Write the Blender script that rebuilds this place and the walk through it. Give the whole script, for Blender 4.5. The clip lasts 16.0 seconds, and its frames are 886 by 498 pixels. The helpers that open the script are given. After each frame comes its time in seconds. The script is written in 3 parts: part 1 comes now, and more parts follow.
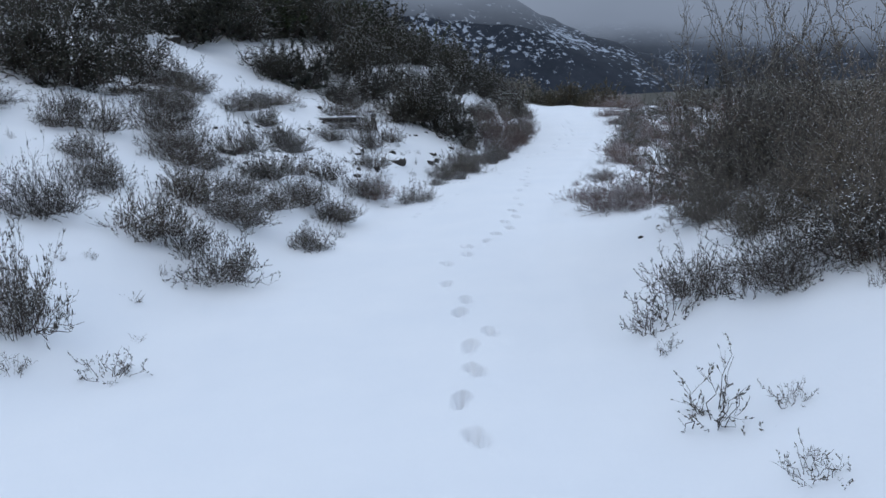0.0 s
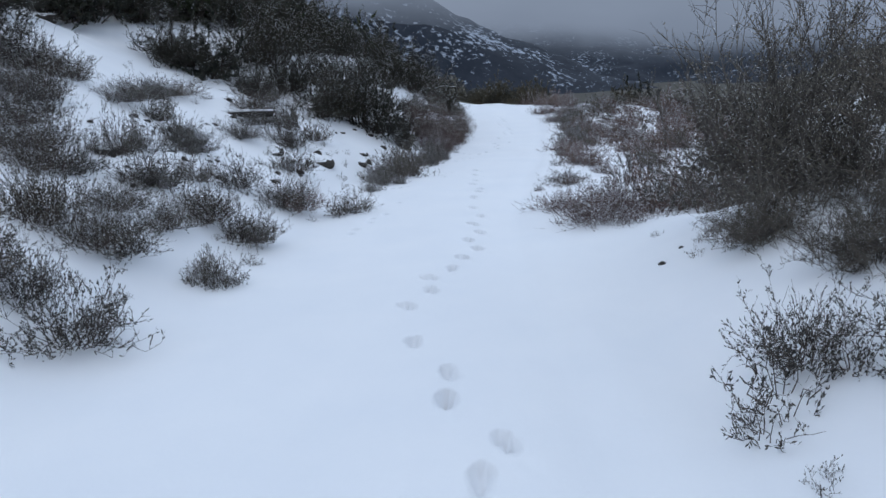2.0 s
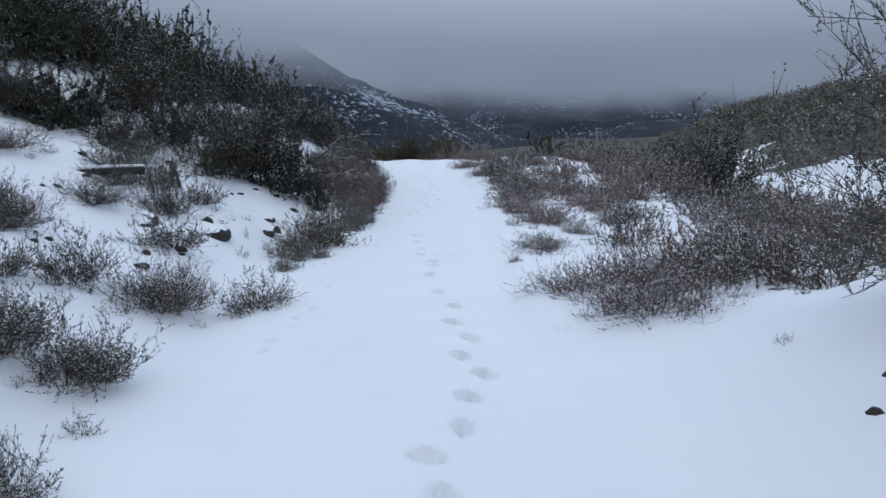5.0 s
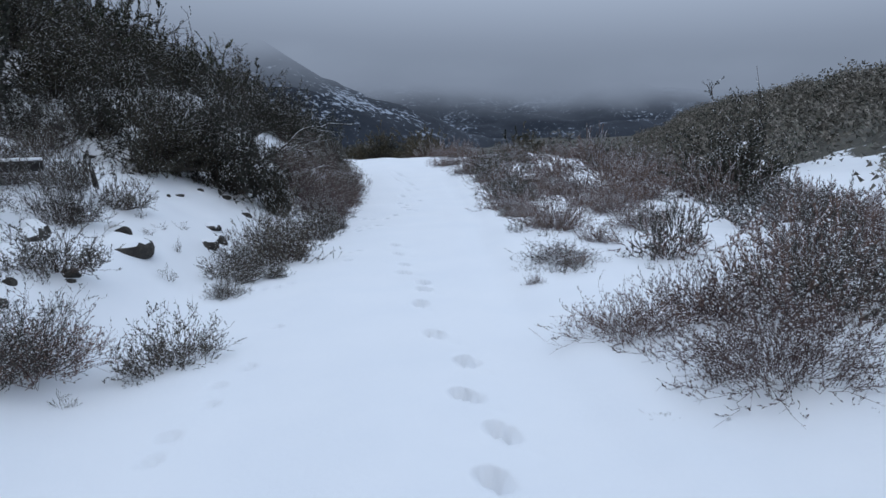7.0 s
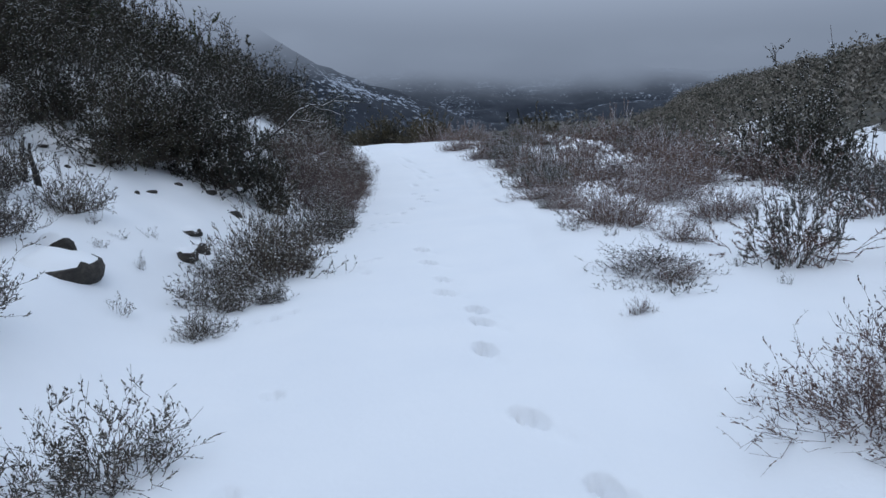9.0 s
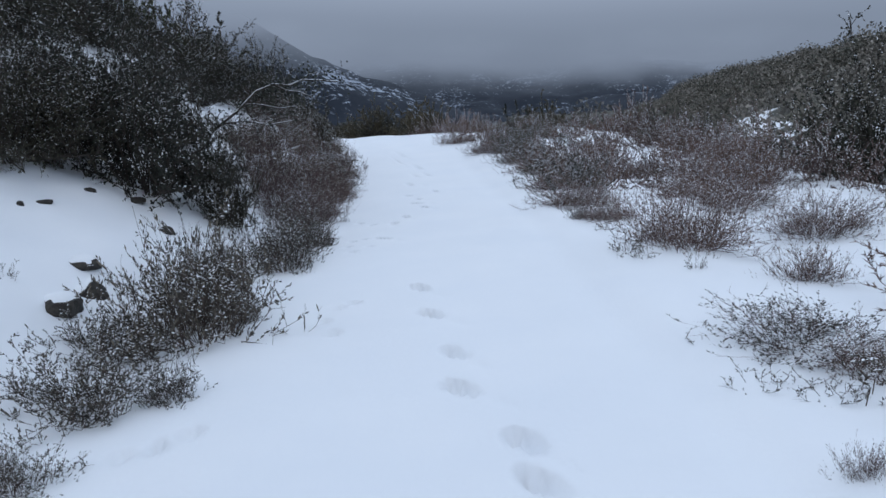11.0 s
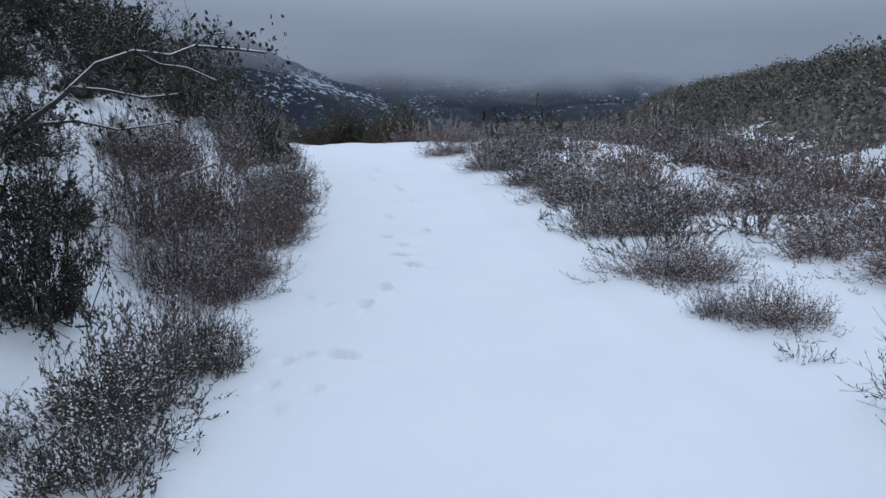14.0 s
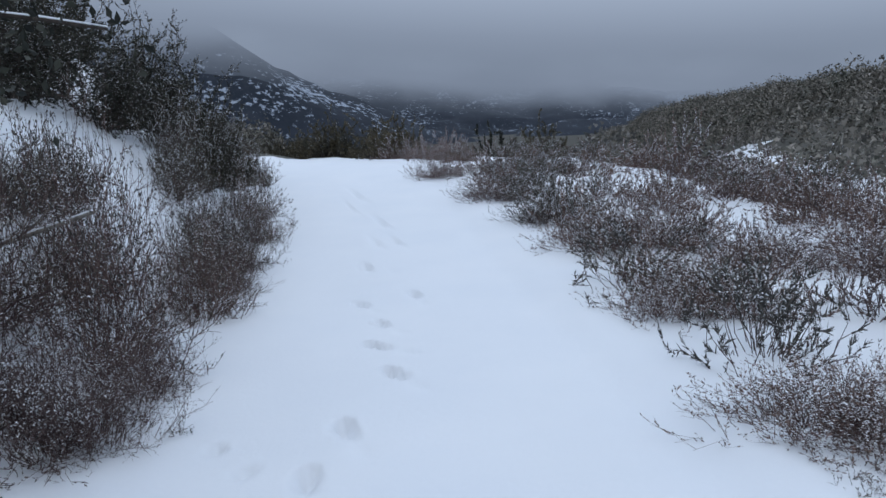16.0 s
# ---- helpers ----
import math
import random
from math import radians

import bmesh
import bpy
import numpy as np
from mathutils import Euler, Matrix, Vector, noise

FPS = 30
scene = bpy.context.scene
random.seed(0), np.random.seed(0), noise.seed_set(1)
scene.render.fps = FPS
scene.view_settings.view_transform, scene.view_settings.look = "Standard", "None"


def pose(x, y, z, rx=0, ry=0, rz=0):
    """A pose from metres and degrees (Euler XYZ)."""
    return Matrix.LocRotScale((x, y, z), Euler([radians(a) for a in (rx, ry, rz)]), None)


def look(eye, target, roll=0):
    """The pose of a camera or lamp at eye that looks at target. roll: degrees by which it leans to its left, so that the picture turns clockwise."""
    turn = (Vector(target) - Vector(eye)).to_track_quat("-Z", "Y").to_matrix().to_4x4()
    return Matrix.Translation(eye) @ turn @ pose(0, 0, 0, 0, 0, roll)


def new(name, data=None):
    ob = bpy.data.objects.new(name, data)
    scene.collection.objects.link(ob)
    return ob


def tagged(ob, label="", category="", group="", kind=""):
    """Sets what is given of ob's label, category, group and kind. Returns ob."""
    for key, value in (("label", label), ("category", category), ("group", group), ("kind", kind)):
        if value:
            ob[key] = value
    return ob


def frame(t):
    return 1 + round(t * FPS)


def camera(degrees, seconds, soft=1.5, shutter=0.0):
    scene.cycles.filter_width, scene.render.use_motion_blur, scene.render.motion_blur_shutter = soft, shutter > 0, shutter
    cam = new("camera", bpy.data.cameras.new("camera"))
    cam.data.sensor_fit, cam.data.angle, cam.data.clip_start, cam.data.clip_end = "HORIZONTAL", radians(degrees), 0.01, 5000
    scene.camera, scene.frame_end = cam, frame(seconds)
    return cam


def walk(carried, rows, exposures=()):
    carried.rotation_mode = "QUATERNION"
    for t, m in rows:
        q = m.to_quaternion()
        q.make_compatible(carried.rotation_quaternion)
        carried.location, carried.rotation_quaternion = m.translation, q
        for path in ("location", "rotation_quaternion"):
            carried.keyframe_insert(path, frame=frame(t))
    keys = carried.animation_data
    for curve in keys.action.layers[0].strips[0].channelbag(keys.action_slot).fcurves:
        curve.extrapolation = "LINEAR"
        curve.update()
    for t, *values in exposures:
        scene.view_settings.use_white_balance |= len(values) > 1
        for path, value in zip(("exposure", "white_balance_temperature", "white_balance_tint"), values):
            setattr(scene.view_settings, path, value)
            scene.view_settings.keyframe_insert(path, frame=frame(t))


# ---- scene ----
cam = camera(62.5, 16.0)
# seconds, eye, a point looked at, roll
PATH = [
    (0, (1.228, 5.262, 1.856), (1.048, 9.162, 0.994), -3.2),
    (0.5, (1.177, 5.809, 1.8), (1.065, 9.707, 0.912), -3.2),
    (1, (1.085, 6.367, 1.744), (1.091, 10.259, 0.822), -3.0),
    (1.5, (0.977, 6.921, 1.718), (1.108, 10.809, 0.784), -2.9),
    (2, (0.85, 7.461, 1.672), (1.107, 11.353, 0.79), -2.8),
    (2.5, (0.735, 7.963, 1.653), (1.105, 11.864, 0.851), -2.7),
    (3, (0.646, 8.486, 1.62), (1.135, 12.389, 0.9), -3.1),
    (3.5, (0.593, 8.982, 1.588), (1.192, 12.88, 0.92), -3.5),
    (4, (0.594, 9.525, 1.543), (1.28, 13.417, 0.917), -3.9),
    (4.5, (0.578, 10.053, 1.496), (1.333, 13.935, 0.891), -3.9),
    (7, (0.894, 12.718, 1.287), (1.846, 16.556, 0.681), -4.1),
    (7.5, (0.922, 13.233, 1.27), (1.878, 17.067, 0.653), -4.2),
    (8, (0.939, 13.717, 1.242), (1.895, 17.55, 0.602), -4.6),
    (10.5, (1.272, 16.209, 1.183), (2.216, 20.029, 0.465), -5.5),
    (11, (1.46, 16.817, 1.149), (2.428, 20.631, 0.425), -5.3),
    (11.5, (1.591, 17.361, 1.135), (2.607, 21.159, 0.403), -4.9),
    (12, (1.734, 17.933, 1.131), (2.804, 21.719, 0.403), -4.5),
    (12.5, (1.842, 18.509, 1.137), (2.938, 22.287, 0.413), -4.2),
    (13, (1.896, 19.077, 1.141), (3.0, 22.853, 0.423), -4.2),
    (13.5, (2.008, 19.669, 1.146), (3.118, 23.445, 0.434), -4.1),
    (14, (2.151, 20.262, 1.145), (3.275, 24.036, 0.443), -4.0),
    (14.5, (2.311, 20.712, 1.191), (3.47, 24.478, 0.503), -3.3),
    (15, (2.425, 21.258, 1.215), (3.629, 25.014, 0.549), -2.8),
    (15.5, (2.607, 21.761, 1.224), (3.815, 25.518, 0.578), -3.1),
    (16, (2.723, 22.277, 1.246), (3.909, 26.041, 0.601), -2.9),
]
walk(cam, [(t, look(eye, target, roll)) for t, eye, target, roll in PATH])

# ---- light: a low overcast, brighter overhead than at the horizon ----
world = bpy.data.worlds.new("overcast")
scene.world = world
world.use_nodes = True
wn, wl = world.node_tree.nodes, world.node_tree.links
wn.clear()
sky = wn.new("ShaderNodeTexSky")
sky.sky_type, sky.sun_disc = "NISHITA", False
sky.sun_elevation, sky.sun_rotation = radians(50), radians(200)
sky_light = wn.new("ShaderNodeBackground")
sky_light.inputs[1].default_value = 0.06
wl.new(sky.outputs[0], sky_light.inputs[0])
where = wn.new("ShaderNodeTexCoord")
split = wn.new("ShaderNodeSeparateXYZ")
wl.new(where.outputs["Generated"], split.inputs[0])
ramp = wn.new("ShaderNodeValToRGB")
ramp.color_ramp.elements[0].position, ramp.color_ramp.elements[0].color = 0.0, (0.22, 0.26, 0.345, 1)
ramp.color_ramp.elements[1].position, ramp.color_ramp.elements[1].color = 1.0, (0.74, 0.89, 1.12, 1)
for place, colour in ((0.10, (0.27, 0.32, 0.42, 1)), (0.22, (0.36, 0.42, 0.54, 1)), (0.45, (0.54, 0.65, 0.83, 1))):
    stop = ramp.color_ramp.elements.new(place)
    stop.color = colour
wl.new(split.outputs[2], ramp.inputs[0])
cloud_light = wn.new("ShaderNodeBackground")
cloud_light.inputs[1].default_value = 1.0
wl.new(ramp.outputs[0], cloud_light.inputs[0])
both = wn.new("ShaderNodeMixShader")
both.inputs[0].default_value = 0.85
wl.new(sky_light.outputs[0], both.inputs[1])
wl.new(cloud_light.outputs[0], both.inputs[2])
wl.new(both.outputs[0], wn.new("ShaderNodeOutputWorld").inputs[0])

sun = new("sun", bpy.data.lights.new("sun", "SUN"))
sun.data.energy, sun.data.angle, sun.data.color = 0.5, radians(40), (1.0, 0.98, 0.95)
sun.matrix_world = look((0, 0, 30), (7, 18, 0))
scene.view_settings.exposure = -0.33


# ---- materials ----
def material(name, rough=0.8):
    m = bpy.data.materials.new(name)
    m.use_nodes = True
    n, l = m.node_tree.nodes, m.node_tree.links
    b = n["Principled BSDF"]
    b.inputs["Roughness"].default_value = rough
    b.inputs["Specular IOR Level"].default_value = 0.25
    return m, n, l, b


def noise_node(n, l, size, detail=4, coord=None, rough=0.55):
    tex = n.new("ShaderNodeTexNoise")
    tex.inputs["Scale"].default_value = 1 / size
    tex.inputs["Detail"].default_value = detail
    tex.inputs["Roughness"].default_value = rough
    if coord is None:
        coord = n.new("ShaderNodeTexCoord").outputs["Object"]
    l.new(coord, tex.inputs["Vector"])
    return tex.outputs["Fac"]


def ramp_node(n, l, fac, stops):
    r = n.new("ShaderNodeValToRGB")
    e = r.color_ramp.elements
    e[0].position, e[0].color = stops[0][0], (*stops[0][1], 1)
    e[1].position, e[1].color = stops[-1][0], (*stops[-1][1], 1)
    for p, c in stops[1:-1]:
        e.new(p).color = (*c, 1)
    l.new(fac, r.inputs[0])
    return r.outputs[0]


def mix_node(n, l, fac, a, b, blend="MIX"):
    m = n.new("ShaderNodeMix")
    m.data_type, m.blend_type = "RGBA", blend
    for socket, v in ((m.inputs[0], fac), (m.inputs[6], a), (m.inputs[7], b)):
        if isinstance(v, bpy.types.NodeSocket):
            l.new(v, socket)
        elif isinstance(v, (int, float)):
            socket.default_value = v
        else:
            socket.default_value = (*v, 1)
    return m.outputs[2]


def bump_node(n, l, b, fac, strength, distance):
    bump = n.new("ShaderNodeBump")
    bump.inputs["Strength"].default_value, bump.inputs["Distance"].default_value = strength, distance
    l.new(fac, bump.inputs["Height"])
    l.new(bump.outputs[0], b.inputs["Normal"])


SNOW = ((0.0, (0.80, 0.84, 0.90)), (1.0, (0.90, 0.92, 0.95)))


def snow_material():
    m, n, l, b = material("snow", 0.65)
    broad, fine = noise_node(n, l, 0.9, 5), noise_node(n, l, 0.035, 5, rough=0.7)
    white = ramp_node(n, l, broad, SNOW)
    # bare brushy earth where the cover is broken, told by the sheet's own cover value
    cover = n.new("ShaderNodeAttribute")
    cover.attribute_name = "cover"
    earth = ramp_node(n, l, noise_node(n, l, 1.7, 6, rough=0.7), ((0.3, (0.030, 0.030, 0.024)), (0.5, (0.06, 0.055, 0.042)), (0.75, (0.10, 0.088, 0.062))))
    ragged = n.new("ShaderNodeMath")
    ragged.operation = "ADD"
    l.new(cover.outputs["Fac"], ragged.inputs[0])
    l.new(noise_node(n, l, 3.0, 8, rough=0.75), ragged.inputs[1])
    edge = ramp_node(n, l, ragged.outputs[0], ((0.98, (0, 0, 0)), (1.06, (1, 1, 1))))
    l.new(mix_node(n, l, edge, white, earth), b.inputs["Base Color"])
    bump_node(n, l, b, fine, 0.25, 0.012)
    return m


def plant_material(name, dark, mid, light, rough=0.75, patch=0):
    """Leaves and twigs: colour from plant to plant and from leaf to leaf."""
    m, n, l, b = material(name, rough)
    island = n.new("ShaderNodeNewGeometry").outputs["Random Per Island"]
    leaf = ramp_node(n, l, island, ((0.0, dark), (0.55, mid), (1.0, light)))
    info = n.new("ShaderNodeObjectInfo")
    tint = ramp_node(n, l, info.outputs["Random"], ((0.0, (0.72, 0.74, 0.76)), (0.5, (1.0, 0.97, 0.93)), (1.0, (1.22, 1.12, 1.02))))
    colour = mix_node(n, l, 1.0, leaf, tint, "MULTIPLY")
    if patch:
        kinds = ramp_node(n, l, noise_node(n, l, patch, 3), ((0.35, (0.55, 0.6, 0.55)), (0.5, (1.0, 0.95, 0.9)), (0.65, (1.35, 1.3, 1.3))))
        colour = mix_node(n, l, 1.0, colour, kinds, "MULTIPLY")
    l.new(colour, b.inputs["Base Color"])
    return m


def rock_material():
    m, n, l, b = material("weathered rock", 0.85)
    grain = noise_node(n, l, 0.09, 8, rough=0.7)
    l.new(ramp_node(n, l, grain, ((0.3, (0.02, 0.019, 0.018)), (0.55, (0.05, 0.046, 0.042)), (0.75, (0.10, 0.09, 0.077)))), b.inputs["Base Color"])
    bump_node(n, l, b, grain, 0.7, 0.03)
    return m


def bark_material(name, dark, light):
    m, n, l, b = material(name, 0.9)
    grain = noise_node(n, l, 0.03, 6, rough=0.7)
    l.new(ramp_node(n, l, grain, ((0.3, dark), (0.7, light))), b.inputs["Base Color"])
    bump_node(n, l, b, grain, 0.6, 0.01)
    return m


def mountain_material():
    m, n, l, b = material("haze-tinted snow-patched mountain", 0.95)
    coord = n.new("ShaderNodeTexCoord").outputs["Object"]
    # scrub blued: the haze of distance is put into its colour
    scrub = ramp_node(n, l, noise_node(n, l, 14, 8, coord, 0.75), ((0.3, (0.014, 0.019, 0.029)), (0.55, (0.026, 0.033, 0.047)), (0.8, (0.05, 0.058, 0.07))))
    spots, zones = noise_node(n, l, 3.0, 6, coord, 0.68), noise_node(n, l, 70, 4, coord, 0.6)
    add = n.new("ShaderNodeMath")
    add.operation = "MULTIPLY_ADD"
    l.new(zones, add.inputs[0])
    add.inputs[1].default_value = 0.75
    l.new(spots, add.inputs[2])
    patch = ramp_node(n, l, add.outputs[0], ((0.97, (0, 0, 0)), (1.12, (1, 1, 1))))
    # snow patches dulled to blue-grey, with distance haze mixed into the colour
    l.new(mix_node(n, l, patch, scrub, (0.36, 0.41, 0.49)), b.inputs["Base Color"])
    return m


def cloud_material():
    """Low cloud: thin and ragged at its foot, closed above."""
    m, n, l, b = material("low cloud")
    n.remove(b)
    coord = n.new("ShaderNodeTexCoord").outputs["Object"]
    flat = n.new("ShaderNodeMapping")
    flat.inputs["Scale"].default_value = (1, 1, 2.2)
    l.new(coord, flat.inputs[0])
    xyz = n.new("ShaderNodeSeparateXYZ")
    l.new(coord, xyz.inputs[0])
    rise = n.new("ShaderNodeMapRange")
    rise.inputs["From Min"].default_value, rise.inputs["From Max"].default_value = 0.0, 36.0
    l.new(xyz.outputs[2], rise.inputs[0])
    wisp = n.new("ShaderNodeMath")
    wisp.operation = "MULTIPLY_ADD"
    l.new(noise_node(n, l, 90, 5, flat.outputs[0], 0.5), wisp.inputs[0])
    wisp.inputs[1].default_value = 0.8
    l.new(rise.outputs[0], wisp.inputs[2])
    dense = n.new("ShaderNodeMapRange")
    dense.interpolation_type = "SMOOTHSTEP"
    dense.inputs["From Min"].default_value, dense.inputs["From Max"].default_value = 0.32, 1.15
    l.new(wisp.outputs[0], dense.inputs[0])
    grey = n.new("ShaderNodeEmission")
    high = n.new("ShaderNodeMapRange")
    high.inputs["From Min"].default_value, high.inputs["From Max"].default_value = 0.0, 190.0
    l.new(xyz.outputs[2], high.inputs[0])
    l.new(ramp_node(n, l, high.outputs[0], ((0.0, (0.175, 0.22, 0.30)), (0.16, (0.30, 0.365, 0.485)), (0.40, (0.58, 0.70, 0.90)), (1.0, (0.78, 0.93, 1.15)))), grey.inputs[0])
    clear = n.new("ShaderNodeBsdfTransparent")
    mix = n.new("ShaderNodeMixShader")
    l.new(dense.outputs[0], mix.inputs[0])
    l.new(clear.outputs[0], mix.inputs[1])
    l.new(grey.outputs[0], mix.inputs[2])
    l.new(mix.outputs[0], n["Material Output"].inputs[0])
    return m


M_SNOW = snow_material()
M_FLECK, _n, _l, _b = material("snow on twigs", 0.6)
_b.inputs["Base Color"].default_value = (0.86, 0.89, 0.93, 1)
M_ROCK = rock_material()
M_BARK = bark_material("grey-brown bark", (0.02, 0.017, 0.015), (0.085, 0.07, 0.06))
M_DEAD = bark_material("bleached dead wood", (0.12, 0.11, 0.10), (0.34, 0.31, 0.28))
M_CHAR = bark_material("dark weathered wood", (0.012, 0.011, 0.011), (0.05, 0.045, 0.042))
M_SAGE = plant_material("sage leaves", (0.038, 0.038, 0.037), (0.097, 0.094, 0.086), (0.19, 0.18, 0.16))
M_SAGE_TWIG = plant_material("sage twigs", (0.035, 0.028, 0.026), (0.075, 0.06, 0.055), (0.13, 0.105, 0.09))
M_RUST = plant_material("rust-brown seed stalks", (0.085, 0.059, 0.056), (0.18, 0.127, 0.118), (0.30, 0.24, 0.222))
M_RUST_TWIG = plant_material("reddish twigs", (0.057, 0.039, 0.039), (0.115, 0.08, 0.077), (0.195, 0.15, 0.143))
M_TALL = plant_material("grey-olive leaves", (0.06, 0.057, 0.048), (0.14, 0.132, 0.11), (0.26, 0.245, 0.205))
M_TALL_TWIG = plant_material("grey twigs", (0.055, 0.049, 0.045), (0.125, 0.112, 0.1), (0.22, 0.2, 0.18))
M_OAK = plant_material("dark evergreen leaves", (0.014, 0.017, 0.014), (0.036, 0.040, 0.031), (0.09, 0.092, 0.07), 0.55)
M_GREEN = plant_material("green evergreen leaves", (0.018, 0.028, 0.014), (0.04, 0.055, 0.026), (0.075, 0.09, 0.045), 0.55)
M_OLIVE = plant_material("olive-brown leaves", (0.035, 0.034, 0.024), (0.085, 0.078, 0.054), (0.15, 0.135, 0.095))
M_SCRUB = plant_material("far chaparral", (0.066, 0.067, 0.064), (0.15, 0.15, 0.14), (0.30, 0.30, 0.285), 0.75, 3.5)
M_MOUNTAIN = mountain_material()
M_CLOUD = cloud_material()

# ---- the lie of the land (metres) ----
def smooth(a, b, v):
    t = np.clip((np.asarray(v, float) - a) / (b - a), 0, 1)
    return t * t * (3 - 2 * t)


def waves(x, y, size, seed):
    """Soft irregular relief between about -1 and 1, of the given size in metres."""
    rng = np.random.RandomState(seed)
    total = np.zeros(np.broadcast(x, y).shape)
    for n in range(9):
        a, p = rng.uniform(0, 2 * math.pi), rng.uniform(0, 2 * math.pi)
        k = 2 * math.pi / size * rng.uniform(0.5, 1.6)
        total = total + np.sin(k * (np.cos(a) * x + np.sin(a) * y) + p)
    return total / 4.5


def road_left(y):
    return np.interp(y, [-40, 4, 9, 12, 15, 18, 21, 24, 28, 32, 36, 39, 42, 46, 60], [-1.6, -1.5, -1.3, -0.95, -0.3, 0.35, 1.0, 1.9, 2.9, 3.5, 4.0, 3.6, 2.4, -1.0, -20])


def road_right(y):
    return np.interp(y, [-40, 4, 9, 12, 15, 18, 21, 24, 28, 32, 36, 40, 44, 48, 60], [2.3, 2.2, 2.1, 2.35, 2.75, 3.3, 3.9, 4.75, 5.7, 6.5, 7.3, 7.4, 6.0, 2.0, -14])


def hill_side(x, y):
    """Metres up the hill's side from its foot, which runs off to the right of the road."""
    return 0.866 * (np.asarray(x, float) - 4) - 0.5 * (np.asarray(y, float) - 20)


def snow_gap(x, y):
    """Open snow at the foot of the hill."""
    s = hill_side(x, y)
    return (s > 3) & (s < 8.5) & (np.asarray(y) > 33) & (np.asarray(y) < 66) & (waves(x, y, 7, 22) > -0.25)


def height(x, y):
    x, y = np.asarray(x, float), np.asarray(y, float)
    left, right = road_left(y) - x, x - road_right(y)
    z = 0.3 * (1 - smooth(4.5, 8.6, y)) + 0.056 * np.clip(y - 28, 0, 10)
    # the cut bank and the slope above it
    near = np.clip(left, 0, None)
    bank = 0.44 * smooth(0, 1.2, near) * near * (1 - smooth(4, 12, near)) + smooth(4, 12, near) * (1.55 + 0.42 * np.clip(near - 3.5, 0, 60))
    bank = bank * (1 - 0.85 * smooth(38, 60, y)) + 0.12 * np.clip(near - 60, 0, 300)
    # the cut is steepest where the road bends
    bank = bank + 0.27 * smooth(24, 28.5, y) * (1 - smooth(40, 52, y)) * smooth(0, 1.2, near) * np.minimum(near, 3.5)
    z = z + bank + smooth(0.3, 2.5, near) * (0.10 * waves(x, y, 3.0, 3) + 0.05 * waves(x, y, 0.9, 4))
    # the low berm under the tall bush, then the flat and the gully
    far = np.clip(right, 0, None)
    berm = (1 - smooth(13.0, 16.5, y)) * (0.62 * smooth(0.0, 1.9, far) + 0.16 * smooth(1.5, 4, far))
    flat = -0.14 * smooth(0.2, 1.5, far) * smooth(14, 18, y)
    gully = -2.0 * smooth(3.5, 10, far) * (1 - 0.5 * smooth(13, 16, 24 - y)) - 0.8 * smooth(14, 30, far)
    z = z + berm + flat + gully + smooth(0.2, 2, far) * (0.06 * waves(x, y, 2.5, 5) + 0.03 * waves(x, y, 0.8, 6))
    # the hill across the gully
    slope = hill_side(x, y)
    hill = np.interp(slope, [2, 5, 12, 20, 32, 60, 120, 400], [0, 0.4, 2.3, 4.5, 6.1, 7.4, 9, 12]) * smooth(15, 40, x)
    z = z + hill * (1 - 0.6 * smooth(260, 500, y)) + smooth(6, 30, slope) * smooth(15, 40, x) * (0.5 * waves(x, y, 40, 8) + 0.3 * waves(x, y, 9, 9))
    # the rise beyond the bend
    z = z + 2.3 * smooth(44, 66, y) * (1 - smooth(6, 18, x)) - 3.0 * smooth(60, 140, y) * (1 - smooth(2, 14, slope))
    return z + 0.012 * waves(x, y, 1.3, 7) + 0.02 * waves(x, y, 4, 10)



# ---- mesh tools ----
def mesh_of(name, verts, faces, mat, soft=False):
    me = bpy.data.meshes.new(name)
    me.from_pydata(np.asarray(verts).tolist(), [], np.asarray(faces).tolist() if isinstance(faces, np.ndarray) else faces)
    me.materials.append(mat)
    if soft:
        me.polygons.foreach_set("use_smooth", [True] * len(me.polygons))
    me.update()
    return me


def part(name, me, parent, label=""):
    ob = new(name, me)
    ob.parent = parent
    return tagged(ob, label)


def unit(v):
    return v / np.maximum(np.linalg.norm(v, axis=-1, keepdims=True), 1e-9)


def tubes(a, b, ra, rb, sides=3):
    """Tapered sticks from the points a to b."""
    d = unit(b - a)
    side = unit(np.cross(d, np.where(np.abs(d[:, 2:]) > 0.9, [[1.0, 0, 0]], [[0, 0, 1.0]])))
    other = np.cross(d, side)
    rings = []
    for p, r in ((a, ra), (b, rb)):
        for k in range(sides):
            w = 2 * math.pi * k / sides
            rings.append(p + (math.cos(w) * side + math.sin(w) * other) * np.reshape(r, (-1, 1)))
    verts = np.stack(rings, 1).reshape(-1, 3)
    base = np.arange(len(a))[:, None] * 2 * sides
    faces = np.concatenate([base + [k, (k + 1) % sides, sides + (k + 1) % sides, sides + k] for k in range(sides)])
    return verts, faces


